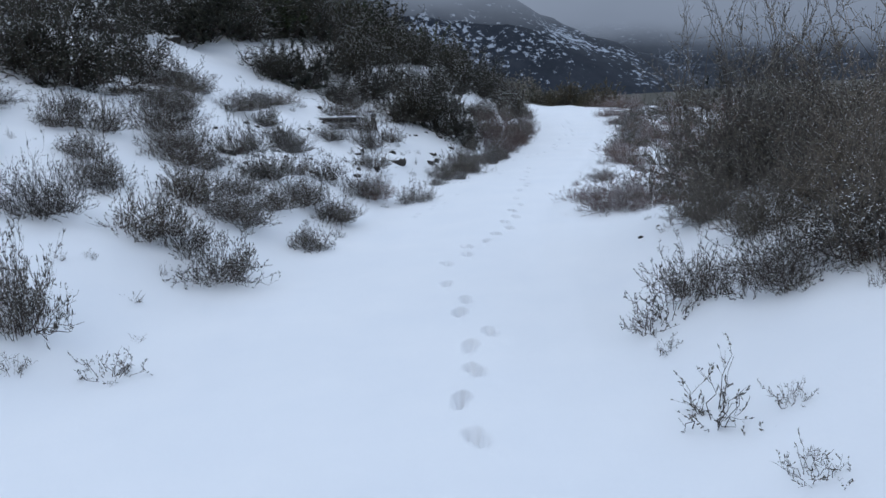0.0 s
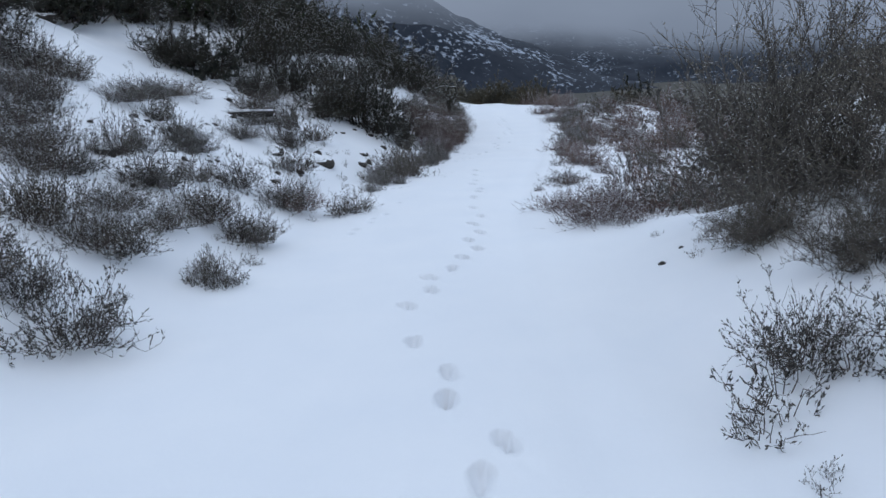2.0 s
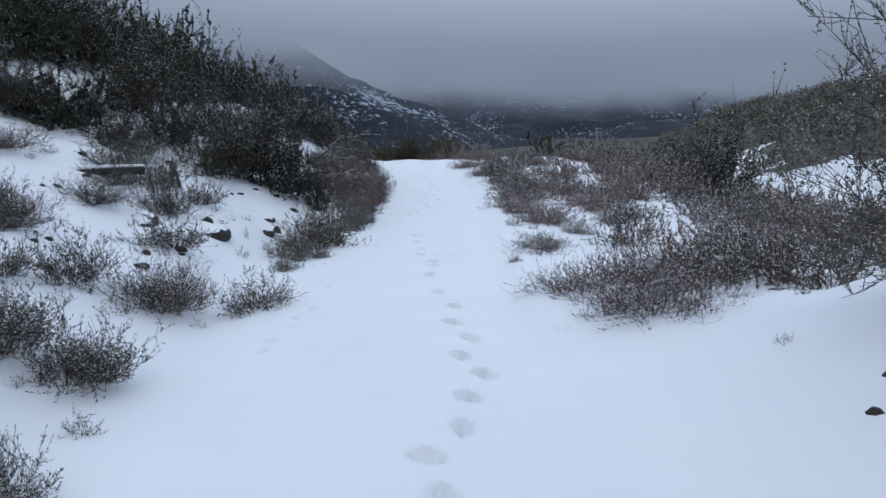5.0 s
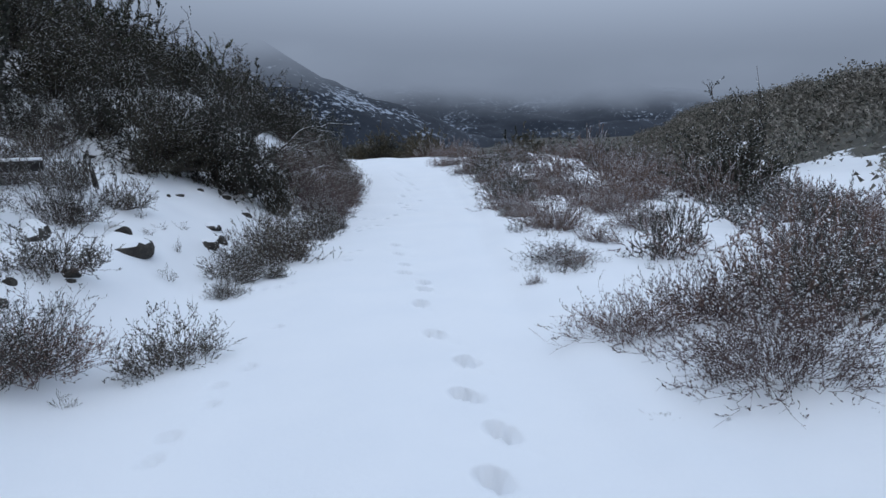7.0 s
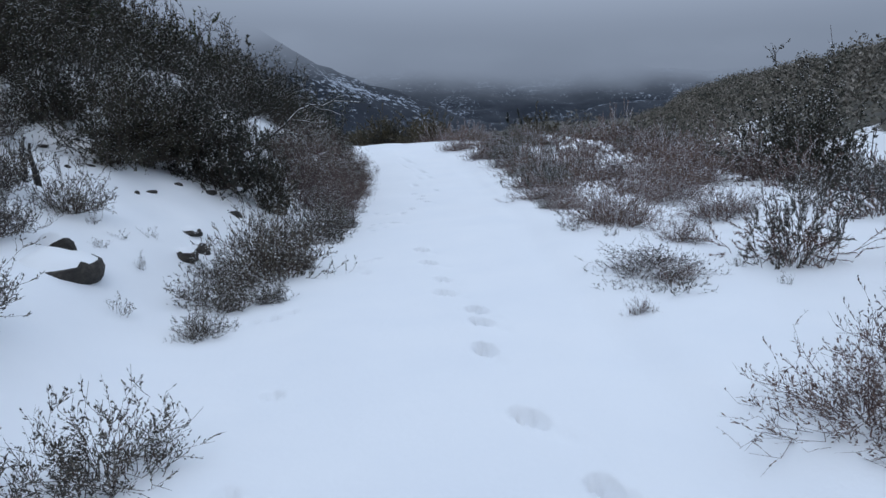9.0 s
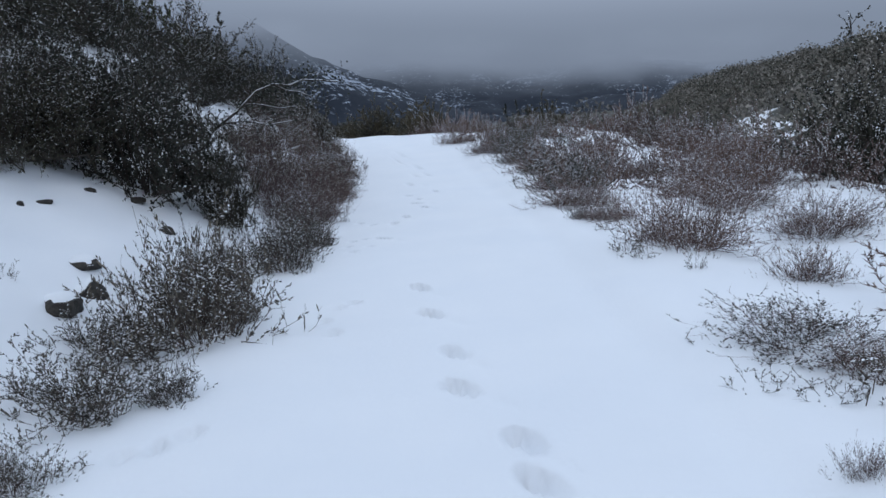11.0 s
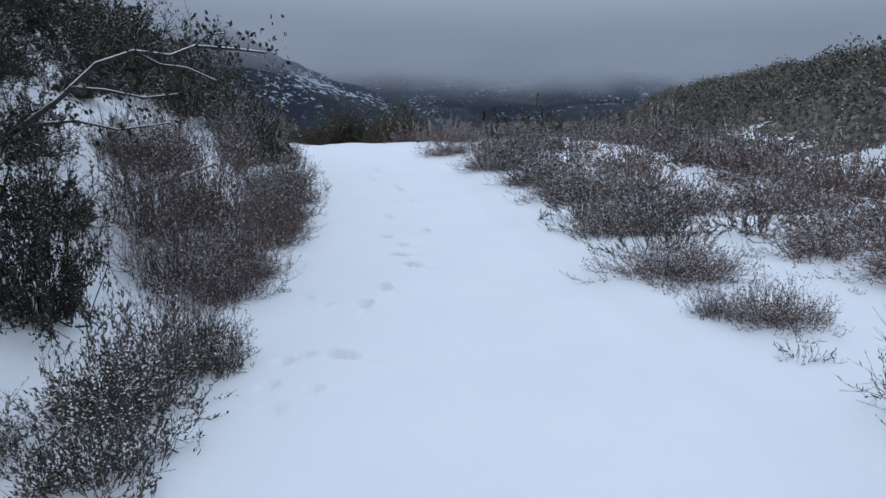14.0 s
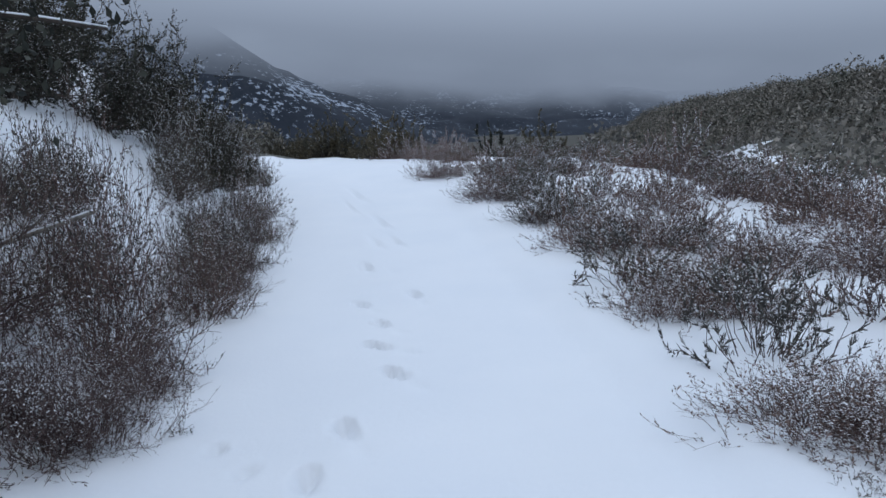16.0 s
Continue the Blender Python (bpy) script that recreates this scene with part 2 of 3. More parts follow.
def limb(points, r0, r1, sides=8):
    """A crooked tapered limb through the points."""
    pts = np.array(points, float)
    ring, faces = [], []
    for k, p in enumerate(pts):
        d = unit(pts[min(k + 1, len(pts) - 1)] - pts[max(k - 1, 0)])
        side = unit(np.cross(d, [0.1, 0.2, 1.0]))
        other = np.cross(d, side)
        r = r0 + (r1 - r0) * k / (len(pts) - 1)
        ring += [p + (math.cos(w) * side + math.sin(w) * other) * r * (1 + 0.12 * math.sin(3 * w + k)) for w in np.linspace(0, 2 * math.pi, sides, endpoint=False)]
    for k in range(len(pts) - 1):
        faces += [[k * sides + j, k * sides + (j + 1) % sides, (k + 1) * sides + (j + 1) % sides, (k + 1) * sides + j] for j in range(sides)]
    faces += [list(range(sides))[::-1], list(range((len(pts) - 1) * sides, len(pts) * sides))]
    return ring, faces


def leaves(p, d, long, wide, rng, fold=0.25):
    """Lance-shaped leaves, each a folded diamond, from the points p along d."""
    n = len(p)
    d = unit(d)
    side = unit(np.cross(d, rng.normal(size=(n, 3))))
    up = np.cross(d, side)
    long, wide = np.broadcast_to(long, n)[:, None], np.broadcast_to(wide, n)[:, None]
    mid = p + d * long * 0.55
    verts = np.stack([p, mid + side * wide + up * wide * fold, p + d * long, mid - side * wide + up * wide * fold], 1).reshape(-1, 3)
    return verts, np.arange(n)[:, None] * 4 + np.array([[0, 1, 2, 3]])


def spikes(p, d, long, wide, rng):
    """Small pointed leaves, a triangle each, for brush seen from afar."""
    n = len(p)
    d = unit(d)
    side = unit(np.cross(d, rng.normal(size=(n, 3)))) * np.broadcast_to(wide, n)[:, None]
    verts = np.stack([p + side, p - side, p + d * np.broadcast_to(long, n)[:, None]], 1).reshape(-1, 3)
    return verts, np.arange(n)[:, None] * 3 + np.array([[0, 1, 2]])


def flecks(p, size, rng):
    """Small clots of snow lying on twigs."""
    n = len(p)
    s = size * rng.uniform(0.5, 1.4, (n, 1))
    turn = rng.uniform(0, 2 * math.pi, n)
    ax = np.stack([np.cos(turn), np.sin(turn), rng.uniform(-0.4, 0.4, n)], 1)
    ay = np.stack([-np.sin(turn), np.cos(turn), rng.uniform(-0.4, 0.4, n)], 1)
    az = np.array([[0, 0, 1.0]])
    verts = np.stack([p + ax * s * 1.7, p + ay * s * 0.8, p - ax * s * 1.4, p - ay * s * 0.8, p + az * s * 0.7], 1).reshape(-1, 3)
    tri = np.array([[0, 1, 4], [1, 2, 4], [2, 3, 4], [3, 0, 4]])
    return verts, (np.arange(n)[:, None, None] * 5 + tri).reshape(-1, 3)


def grow(rng, wide, tall, stems, twigs, twig_long, thick, lobes, steps=4, inner=0.5, up=0.35):
    """Stems that fan from a broad root into an uneven dome of wide x wide x tall metres, and their side twigs: segments (a, b, ra, rb)."""
    turn, rise = rng.uniform(0, 2 * math.pi, stems), rng.uniform(0.02, 1.0, stems)
    flat = np.sqrt(1 - rise ** 2)
    reach = rng.uniform(inner, 1.0, stems)
    lobed = 1 + 0.22 * np.sin(lobes * turn + rng.uniform(0, 6)) + 0.16 * np.sin((lobes + 3) * turn + 5 * rise + rng.uniform(0, 6))
    tip = np.stack([np.cos(turn) * flat * wide / 2, np.sin(turn) * flat * wide / 2, rise * tall], 1) * (reach * lobed)[:, None]
    root = tip * np.array([[1, 1, 0]]) * rng.uniform(0.15, 0.7, (stems, 1))
    knee = root * 0.55 + tip * np.array([[1, 1, 0]]) * 0.45 + np.array([[0, 0, 1]]) * tip * rng.uniform(0.3, 0.75, (stems, 1))
    rough = 0.05 * min(wide, tall)
    segs, p, r = [], root, np.full(stems, thick)
    for k in range(1, steps + 1):
        f = k / steps
        q = root * (1 - f) ** 2 + knee * 2 * f * (1 - f) + tip * f * f + rng.normal(scale=rough, size=(stems, 3)) * (k < steps)
        segs.append((p, q, r, r * 0.72))
        p, r = q, r * 0.72
    a, b, ra, rb = (np.concatenate([s[i] for s in segs]) for i in range(4))
    pick = rng.randint(stems, len(a), twigs)
    f = rng.uniform(0, 1, (twigs, 1))
    start = a[pick] * (1 - f) + b[pick] * f
    way = unit(0.8 * unit(b[pick] - a[pick]) + rng.normal(scale=0.55, size=(twigs, 3)) + [0, 0, up])
    size = twig_long * rng.uniform(0.4, 1.0, (twigs, 1))
    mid = start + way * size * 0.5
    end = mid + unit(way + rng.normal(scale=0.35, size=(twigs, 3)) + [0, 0, up * 0.5]) * size * 0.5
    tr = np.full(twigs, thick * 0.4)
    ta, tb = np.concatenate([start, mid]), np.concatenate([mid, end])
    return (a, b, ra, rb), (ta, tb, np.concatenate([tr, tr * 0.7]), np.concatenate([tr * 0.7, tr * 0.4]))


def along(rng, a, b, n):
    k = rng.randint(0, len(a), n)
    f = rng.uniform(0, 1, (n, 1))
    return a[k] * (1 - f) + b[k] * f, unit(b[k] - a[k])


def shrub_meshes(name, seed, wide, tall, stems, twigs, twig_long, thick, leaf_n, leaf_long, leaf_wide, snow_n, snow_size, mats, spread=0.6, lobes=3, far=False, inner=0.5, up=0.35):
    """Meshes of one shrub about wide x wide x tall metres: (part name, mesh) of branches, foliage and snow."""
    rng = np.random.RandomState(seed)
    st, tw = grow(rng, wide, tall, stems, twigs, twig_long, thick, lobes, inner=inner, up=up)
    every = [np.concatenate([s, t]) for s, t in zip(st, tw)]
    a, b = every[0], every[1]
    made = [("branchwork", mesh_of(name + "_stems", *tubes(a, b, every[2], every[3]), mats[0]))]
    n0 = len(st[0])
    cut = n0 if not far else n0 // 2
    p, d = along(rng, a[cut:], b[cut:], leaf_n)
    made.append(("foliage", mesh_of(name + "_foliage", *(spikes if far else leaves)(p, d + rng.normal(scale=spread, size=p.shape) + [0, 0, 0.2], leaf_long * rng.uniform(0.5, 1.2, leaf_n), leaf_wide, rng), mats[1])))
    p, _ = along(rng, a[n0 // 2:], b[n0 // 2:], snow_n * 2)
    p = p[np.argsort(-p[:, 2] - rng.uniform(0, tall, len(p)))][:snow_n]
    made.append(("snow_dusting", mesh_of(name + "_snow", *flecks(p + [0, 0, snow_size * 0.3], snow_size, rng), M_FLECK, True)))
    return made


def plant(name, meshes, x, y, scale, turn, label, category, group, sink=0.02):
    root = new(name)
    root.empty_display_size = 0.2
    root.matrix_world = Matrix.LocRotScale((x, y, float(height(x, y)) - sink), Euler((0, 0, turn)), scale)
    for title, me in meshes:
        tagged(part(title, me, root, "snow caught on the twigs" if title == "snow_dusting" else ""), kind="stuff")
    return tagged(root, label, category, group)


def sow(rows, name, kinds, label, category, group, seed, wider=1.18, taller=1.1):
    """Plants shrubs at rows of x, y, width, height, taking the kinds (width, height, meshes) in turn."""
    rng = random.Random(seed)
    for x, y, w, h in rows:
        near = sorted(kinds, key=lambda k: abs(math.log(k[0] / (wider * w))) + rng.uniform(0, 0.35))
        kw, kh, meshes = near[0]
        s, sz = wider * w / kw, taller * h / kh
        plant(name, meshes, x, y, (s * rng.uniform(0.92, 1.08), s * rng.uniform(0.92, 1.08), sz), rng.uniform(0, 6.28), label, category, group)


# ---- the snow-covered ground: one sheet from the road to the horizon ----
# footprints of the one who went before, and paw marks
STEPS_NEAR = [(1.19, 8.91), (1.09, 9.4), (1.19, 9.85), (1.15, 10.27), (1.31, 10.58), (1.07, 11.12), (1.12, 11.49), (0.93, 12.10), (0.91, 12.95), (1.12, 13.35), (1.13, 13.76), (1.36, 14.0), (1.5, 14.42), (1.69, 14.76), (1.64, 15.18), (1.82, 15.6), (1.80, 16.1), (1.96, 16.65)]
STEPS_FAR = [(1.94, 17.32), (2.06, 18.29), (2.21, 18.80), (2.27, 19.1), (2.21, 19.68), (2.32, 20.17), (2.39, 20.92), (2.48, 21.58), (2.64, 23.81), (2.96, 24.85), (3.18, 25.26), (3.55, 25.84), (3.58, 26.38), (3.72, 26.87), (3.71, 27.49), (4.14, 27.55), (4.04, 28.68), (4.55, 29.82), (4.31, 29.79), (4.7, 31.0), (4.6, 32.2), (4.9, 33.4)]
PAWS = [(0.33, 15.91), (0.38, 16.16), (0.54, 16.52), (0.73, 17.14), (0.57, 16.83), (0.93, 18.13), (2.74, 25.05), (2.64, 25.31), (2.25, 23.47), (2.43, 23.33), (2.35, 23.86), (2.47, 23.91), (2.25, 23.17), (0.98, 19.62), (0.85, 19.61), (1.1, 19.69), (1.89, 21.37), (1.76, 21.09), (1.8, 20.82), (2.0, 21.44)]


def steps_of(lo, hi, fine, reach, growth):
    """Grid lines: even and fine from lo to hi, then wider and wider out to reach."""
    mid = list(np.arange(lo, hi + fine / 2, fine))
    for sign in (-1, 1):
        p, s = (lo if sign < 0 else hi), fine
        while abs(p) < reach:
            s = min(s * growth, 60)
            p += sign * s
            mid.append(p)
    return np.array(sorted(mid))


def ground():
    xs, ys = steps_of(0.2, 4.8, 0.03, 1500, 1.1), steps_of(8.5, 27.5, 0.04, 1500, 1.1)
    x, y = np.meshgrid(xs, ys)
    z = height(x, y)
    rng = np.random.RandomState(5)
    for n, (fx, fy) in enumerate(STEPS_NEAR + STEPS_FAR + PAWS):
        paw = n >= len(STEPS_NEAR) + len(STEPS_FAR)
        long, wide, deep = (0.05, 0.045, 0.04) if paw else (0.115, 0.046, 0.09 if n < len(STEPS_NEAR) else 0.06)
        a = -0.2 + rng.uniform(-0.25, 0.25) + (0.12 if n % 2 else -0.12)
        u, v = (x - fx) * math.cos(a) + (y - fy) * math.sin(a) * -1, (x - fx) * math.sin(a) + (y - fy) * math.cos(a)
        waist = wide * (1 - 0.22 * np.exp(-((v + 0.02) / 0.05) ** 2)) if not paw else wide
        r = np.sqrt((u / waist) ** 2 + (v / long) ** 2)
        tread = 1 - 0.35 * np.exp(-((v + 0.035) / 0.018) ** 2) if not paw else 1
        z = z - deep * (1 - smooth(0.8, 1.1, r)) * tread * (1 + 0.45 * np.clip(v / long, -1, 1)) + 0.004 * np.exp(-((r - 1.3) / 0.2) ** 2) * (1 + np.sin(9 * u / wide + n))
        if not paw:
            z = z - 0.012 * np.exp(-((u / 0.035) ** 2 + ((v + 0.24) / 0.09) ** 2))
    # an old wheel rut along the outer edge
    rut = x - road_right(y) + 0.55 + 0.08 * np.sin(y * 0.5)
    z = z - 0.025 * np.exp(-(rut / 0.16) ** 2) + 0.015 * np.exp(-((rut - 0.3) / 0.15) ** 2)
    ny, nx = x.shape
    verts = np.stack([x, y, z], -1).reshape(-1, 3)
    i = (np.arange(ny - 1)[:, None] * nx + np.arange(nx - 1)).reshape(-1, 1)
    me = mesh_of("ground", verts, i + np.array([[0, 1, nx + 1, nx]]), M_SNOW, True)
    slope = hill_side(x, y)
    cover = np.maximum(0.62 * smooth(7, 12, slope) * smooth(17, 24, x), 0.8 * smooth(36, 50, y) * smooth(1, 4, x - road_right(y)))
    cover = np.where(snow_gap(x, y), 0.1, cover)
    cover = np.maximum(cover, 0.5 * smooth(9, 16, road_left(y) - x))
    me.attributes.new("cover", "FLOAT", "POINT").data.foreach_set("value", cover.reshape(-1).astype(np.float32))
    tagged(new("ground", me), "snow-covered dirt road and slopes with footprints", "ground", "", "structure")


ground()


# ---- far hills and low cloud ----
def mountains():
    xs, ys = np.linspace(-520, 900, 190), np.linspace(300, 1150, 120)
    x, y = np.meshgrid(xs, ys)
    spur = x + 228 + 0.16 * (y - 400)
    left = 162 * smooth(0, 1, 1 - np.clip(spur, 0, 420) / 420) ** 0.9
    back = 95 * smooth(470, 900, y)
    right = 21 * np.exp(-((x - 228) / 55) ** 2 - ((y - 425) / 60) ** 2)
    rim = smooth(300, 420, y)
    z = (left + back + right) * rim - 14
    z = z + rim * (4 * waves(x, y, 170, 31) + 3.5 * waves(x, y, 70, 32) + 1.6 * waves(x, y, 25, 33))
    ny, nx = x.shape
    i = (np.arange(ny - 1)[:, None] * nx + np.arange(nx - 1)).reshape(-1, 1)
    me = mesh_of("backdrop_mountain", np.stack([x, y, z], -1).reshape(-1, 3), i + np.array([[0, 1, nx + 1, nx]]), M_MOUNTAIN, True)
    tagged(new("backdrop_mountain", me), "dark scrubby mountainside patched with snow, tinted with haze, under cloud", "mountain", "", "structure")


def cloud(radius, foot, tall, shift):
    turn = np.linspace(radians(-100), radians(100), 61)
    up = np.linspace(0, tall, 12)
    a, u = np.meshgrid(turn, up)
    r = radius + 18 * np.sin(a * 3 + shift) - u * 0.35
    me = mesh_of("backdrop_cloud", np.stack([np.sin(a) * r + shift * 40, np.cos(a) * r, u], -1).reshape(-1, 3), (np.arange(11)[:, None] * 61 + np.arange(60)).reshape(-1, 1) + np.array([[0, 1, 62, 61]]), M_CLOUD, True)
    ob = tagged(new("backdrop_cloud", me), "low grey cloud bank hiding the mountain tops", "cloud", "", "structure")
    ob.location, ob.rotation_euler = (0, 0, foot), (0, radians(4.5), 0)
    ob.visible_shadow = False


mountains()
for radius, foot, tall, shift in ((370, 23, 260, 0.0), (560, 25, 380, 0.7), (800, 28, 480, 1.6)):
    cloud(radius, foot, tall, shift)

# ---- kinds of brush ----
SAGE_MATS, RUST_MATS, TALL_MATS = (M_SAGE_TWIG, M_SAGE), (M_RUST_TWIG, M_RUST), (M_TALL_TWIG, M_TALL)
SAGE_KINDS = [(0.8, 0.45, shrub_meshes("sage", s, 0.8, 0.40, 120, 560, 0.13, 0.0026, 4200, 0.024, 0.0034, 1500, 0.0037, SAGE_MATS, 0.4, 2 + s % 3, up=0.5)) for s in (11, 12, 13, 14)]
SAGE_KINDS += [(1.4, 0.8, shrub_meshes("big_sage", s, 1.4, 0.72, 220, 1300, 0.16, 0.003, 8600, 0.026, 0.0036, 3000, 0.0038, SAGE_MATS, 0.4, s % 3 + 3, up=0.5)) for s in (15, 16)]
RUST_KINDS = [(0.9, 0.45, shrub_meshes("rust", s, 0.9, 0.40, 170, 760, 0.14, 0.0022, 3800, 0.022, 0.003, 1900, 0.0036, RUST_MATS, 0.4, 2 + s % 3, up=0.5)) for s in (21, 22, 23)]
RUST_KINDS += [(1.5, 0.65, shrub_meshes("big_rust", s, 1.5, 0.58, 320, 1700, 0.16, 0.0024, 8600, 0.023, 0.0032, 4000, 0.0036, RUST_MATS if s == 17 else (M_RUST_TWIG, M_SAGE), 0.4, s % 3 + 3, up=0.5)) for s in (17, 18)]
GREY_KINDS = [(0.9, 0.45, shrub_meshes("grey", s, 0.9, 0.40, 170, 760, 0.14, 0.0022, 3800, 0.024, 0.0034, 1700, 0.0037, (M_RUST_TWIG, M_SAGE), 0.4, s % 3 + 2, up=0.5)) for s in (24, 25)]
FAR_BRUSH = [(1.1, 0.5, shrub_meshes("far_brush", s, 1.1, 0.46, 50, 60, 0.18, 0.0032, 2600, 0.04, 0.0042, 900, 0.005, RUST_MATS if s < 28 else (M_RUST_TWIG, M_SAGE), 0.5, s % 3 + 2, True, up=0.5)) for s in (26, 27, 28)]
SPARSE_KINDS = [(0.5, 0.3, shrub_meshes("sparse", s, 0.5, 0.28, 22, 56, 0.10, 0.003, 300, 0.024, 0.0036, 60, 0.0046, SAGE_MATS, 0.45)) for s in (31, 32, 33)]
TWIG_KINDS = [(1.2, 1.1, shrub_meshes("twiggy", s, 1.2, 1.0, 130, 1500, 0.2, 0.0036, 4200, 0.022, 0.0042, 2000, 0.0038, (M_RUST_TWIG, M_SAGE), 0.6, 4, False, 0.45)) for s in (41, 42)]
OAK_KINDS = [(2.0, 1.5, shrub_meshes("oak", s, 2.0, 1.4, 90, 1700, 0.22, 0.009, 13000, 0.030, 0.0095, 3200, 0.006, (M_BARK, M_OAK), 1.1, s % 3 + 3, False, 0.4, 0.1)) for s in (51, 52, 53)]
FAR_OAK = [(2.0, 1.4, shrub_meshes("far_oak", s, 2.0, 1.3, 20, 50, 0.34, 0.014, 2800, 0.075, 0.019, 180, 0.012, (M_BARK, M_OAK if s < 56 else M_GREEN), 1.2, s % 3 + 3, True, 0.4, 0.1)) for s in (54, 55, 56)]
OLIVE_KINDS = [(2.0, 1.4, shrub_meshes("olive_scrub", s, 2.0, 1.3, 30, 60, 0.34, 0.010, 3600, 0.07, 0.013, 160, 0.010, (M_BARK, M_OLIVE), 1.0, s % 3 + 3, True, 0.4, 0.25)) for s in (57, 59)]
TALL_KINDS = [(2.4, 2.2, shrub_meshes("tall", s, 2.4, 2.1, 200, 6500, 0.24, 0.006, 18000, 0.022, 0.005, 6500, 0.0036, TALL_MATS, 0.7, 4, False, 0.4, 0.25)) for s in (61, 62)]
RED_KINDS = [(1.2, 1.1, shrub_meshes("red_twigs", 43, 1.2, 1.0, 200, 1800, 0.18, 0.003, 3200, 0.02, 0.0036, 1900, 0.0037, RUST_MATS, 0.5, 4, False, 0.45))]
# x, y, width, height of each bush
SAGE_A = [(3.9, 10.0, 0.9, 0.6), (-2.05, 10.14, 0.69, 0.81), (3.4, 10.3, 1.0, 0.7), (-2.94, 12.13, 0.99, 0.71), (-1.39, 12.3, 0.97, 0.57), (-2.08, 12.45, 0.86, 0.63), (3.72, 12.76, 0.37, 0.3), (-3.11, 13.52, 0.59, 0.39), (-2.1, 13.71, 0.74, 0.6), (-1.5, 13.85, 0.75, 0.41), (-0.76, 13.87, 0.48, 0.34), (-0.91, 14.17, 0.43, 0.27), (-3.71, 15.01, 0.76, 0.57), (-2.82, 15.33, 1.18, 0.87), (-1.23, 15.44, 0.76, 0.36), (-0.71, 15.48, 0.73, 0.4), (-1.84, 15.68, 0.65, 0.33), (-3.32, 16.08, 1.09, 0.84), (-2.25, 16.85, 0.63, 0.5), (-0.59, 17.0, 1.01, 0.51), (0.25, 17.45, 0.67, 0.37), (-4.46, 18.96, 1.36, 0.94), (0.53, 19.49, 0.46, 0.2), (0.98, 20.16, 0.33, 0.23)]
sow(SAGE_A, 'sagebrush', SAGE_KINDS, 'low grey-brown sagebrush dusted with snow on the bank', 'shrub', 'sagebrush on the bank', 1)
SAGE_B = [(0.63, 20.19, 0.72, 0.37), (-0.93, 20.36, 0.92, 0.65), (0.6, 20.91, 0.74, 0.34), (-2.99, 21.01, 1.45, 0.42), (1.03, 21.12, 0.98, 0.74), (1.32, 21.34, 0.23, 0.13), (1.08, 21.64, 0.89, 0.68), (-1.71, 21.87, 1.15, 0.51), (1.66, 22.82, 0.56, 0.46), (1.7, 23.45, 0.75, 0.6), (1.6, 23.43, 0.4, 0.32), (2.02, 23.92, 0.44, 0.36), (2.95, 10.9, 0.7, 0.45), (1.0, 22.16, 0.58, 0.56), (1.22, 22.49, 0.37, 0.37), (1.2, 23.17, 0.41, 0.24), (-1.07, 21.39, 0.85, 0.69), (-0.58, 21.47, 0.66, 0.44), (-1.74, 23.56, 1.01, 0.68), (-0.82, 15.33, 0.72, 0.43), (-1.18, 15.24, 0.7, 0.42), (-1.77, 12.57, 0.65, 0.47), (-1.37, 14.69, 0.67, 0.37)]
sow(SAGE_B, 'sagebrush', SAGE_KINDS, 'low grey-brown sagebrush dusted with snow on the bank', 'shrub', 'sagebrush on the bank', 1)
RUST_A = [(3.35, 15.74, 1.29, 0.53), (3.05, 16.69, 0.8, 0.36), (3.73, 16.93, 0.84, 0.55), (4.68, 17.05, 1.08, 0.58), (-0.43, 17.17, 0.84, 0.48), (5.87, 17.87, 0.74, 0.54), (3.09, 18.43, 0.17, 0.14), (3.77, 19.14, 0.35, 0.2), (3.78, 19.49, 0.85, 0.22), (4.7, 20.51, 0.49, 0.28), (4.7, 21.78, 1.14, 0.65), (8.84, 21.8, 1.51, 0.5), (6.13, 22.0, 1.07, 0.46), (4.84, 23.18, 0.5, 0.24), (6.67, 23.87, 1.27, 0.48), (4.89, 24.48, 0.9, 0.31), (6.57, 24.83, 0.83, 0.42), (7.9, 25.2, 1.2, 0.45), (1.97, 25.53, 0.71, 0.5), (5.9, 26.11, 0.74, 0.37), (5.47, 26.23, 0.73, 0.37), (5.88, 26.64, 0.84, 0.41), (8.38, 27.06, 1.36, 0.58)]
sow(RUST_A, 'buckwheat_bush', RUST_KINDS + GREY_KINDS[:1], 'low rust-brown wiry buckwheat bush in snow', 'shrub', 'brush beside the road', 2)
RUST_B = [(7.73, 27.74, 1.3, 0.55), (6.29, 28.63, 1.01, 0.53), (7.17, 28.68, 1.17, 0.59), (6.67, 29.18, 1.1, 0.49), (6.48, 30.17, 1.04, 0.48), (6.6, 32.01, 1.21, 0.48), (6.79, 35.06, 1.27, 0.49), (5.05, 24.23, 0.63, 0.28), (4.63, 23.52, 0.3, 0.21), (5.21, 24.53, 0.72, 0.29), (4.8, 23.36, 0.53, 0.29)]
sow(RUST_B, 'buckwheat_bush', RUST_KINDS + GREY_KINDS[:1], 'low rust-brown wiry buckwheat bush in snow', 'shrub', 'brush beside the road', 2)
TWIGGY_A = [(1.55, 26.2, 1.0, 1.35), (1.95, 27.2, 0.9, 1.3), (1.9, 24.08, 0.63, 0.7), (2.1, 26.5, 1.0, 1.5), (2.6, 27.7, 0.8, 0.95), (2.95, 29.12, 0.73, 0.83), (3.15, 30.5, 0.8, 0.9)]
RED_TWIGS = [(1.7, 25.6, 0.9, 0.85), (2.15, 25.6, 0.75, 0.6), (2.3, 26.1, 0.6, 0.55), (2.75, 28.4, 0.7, 0.6)]
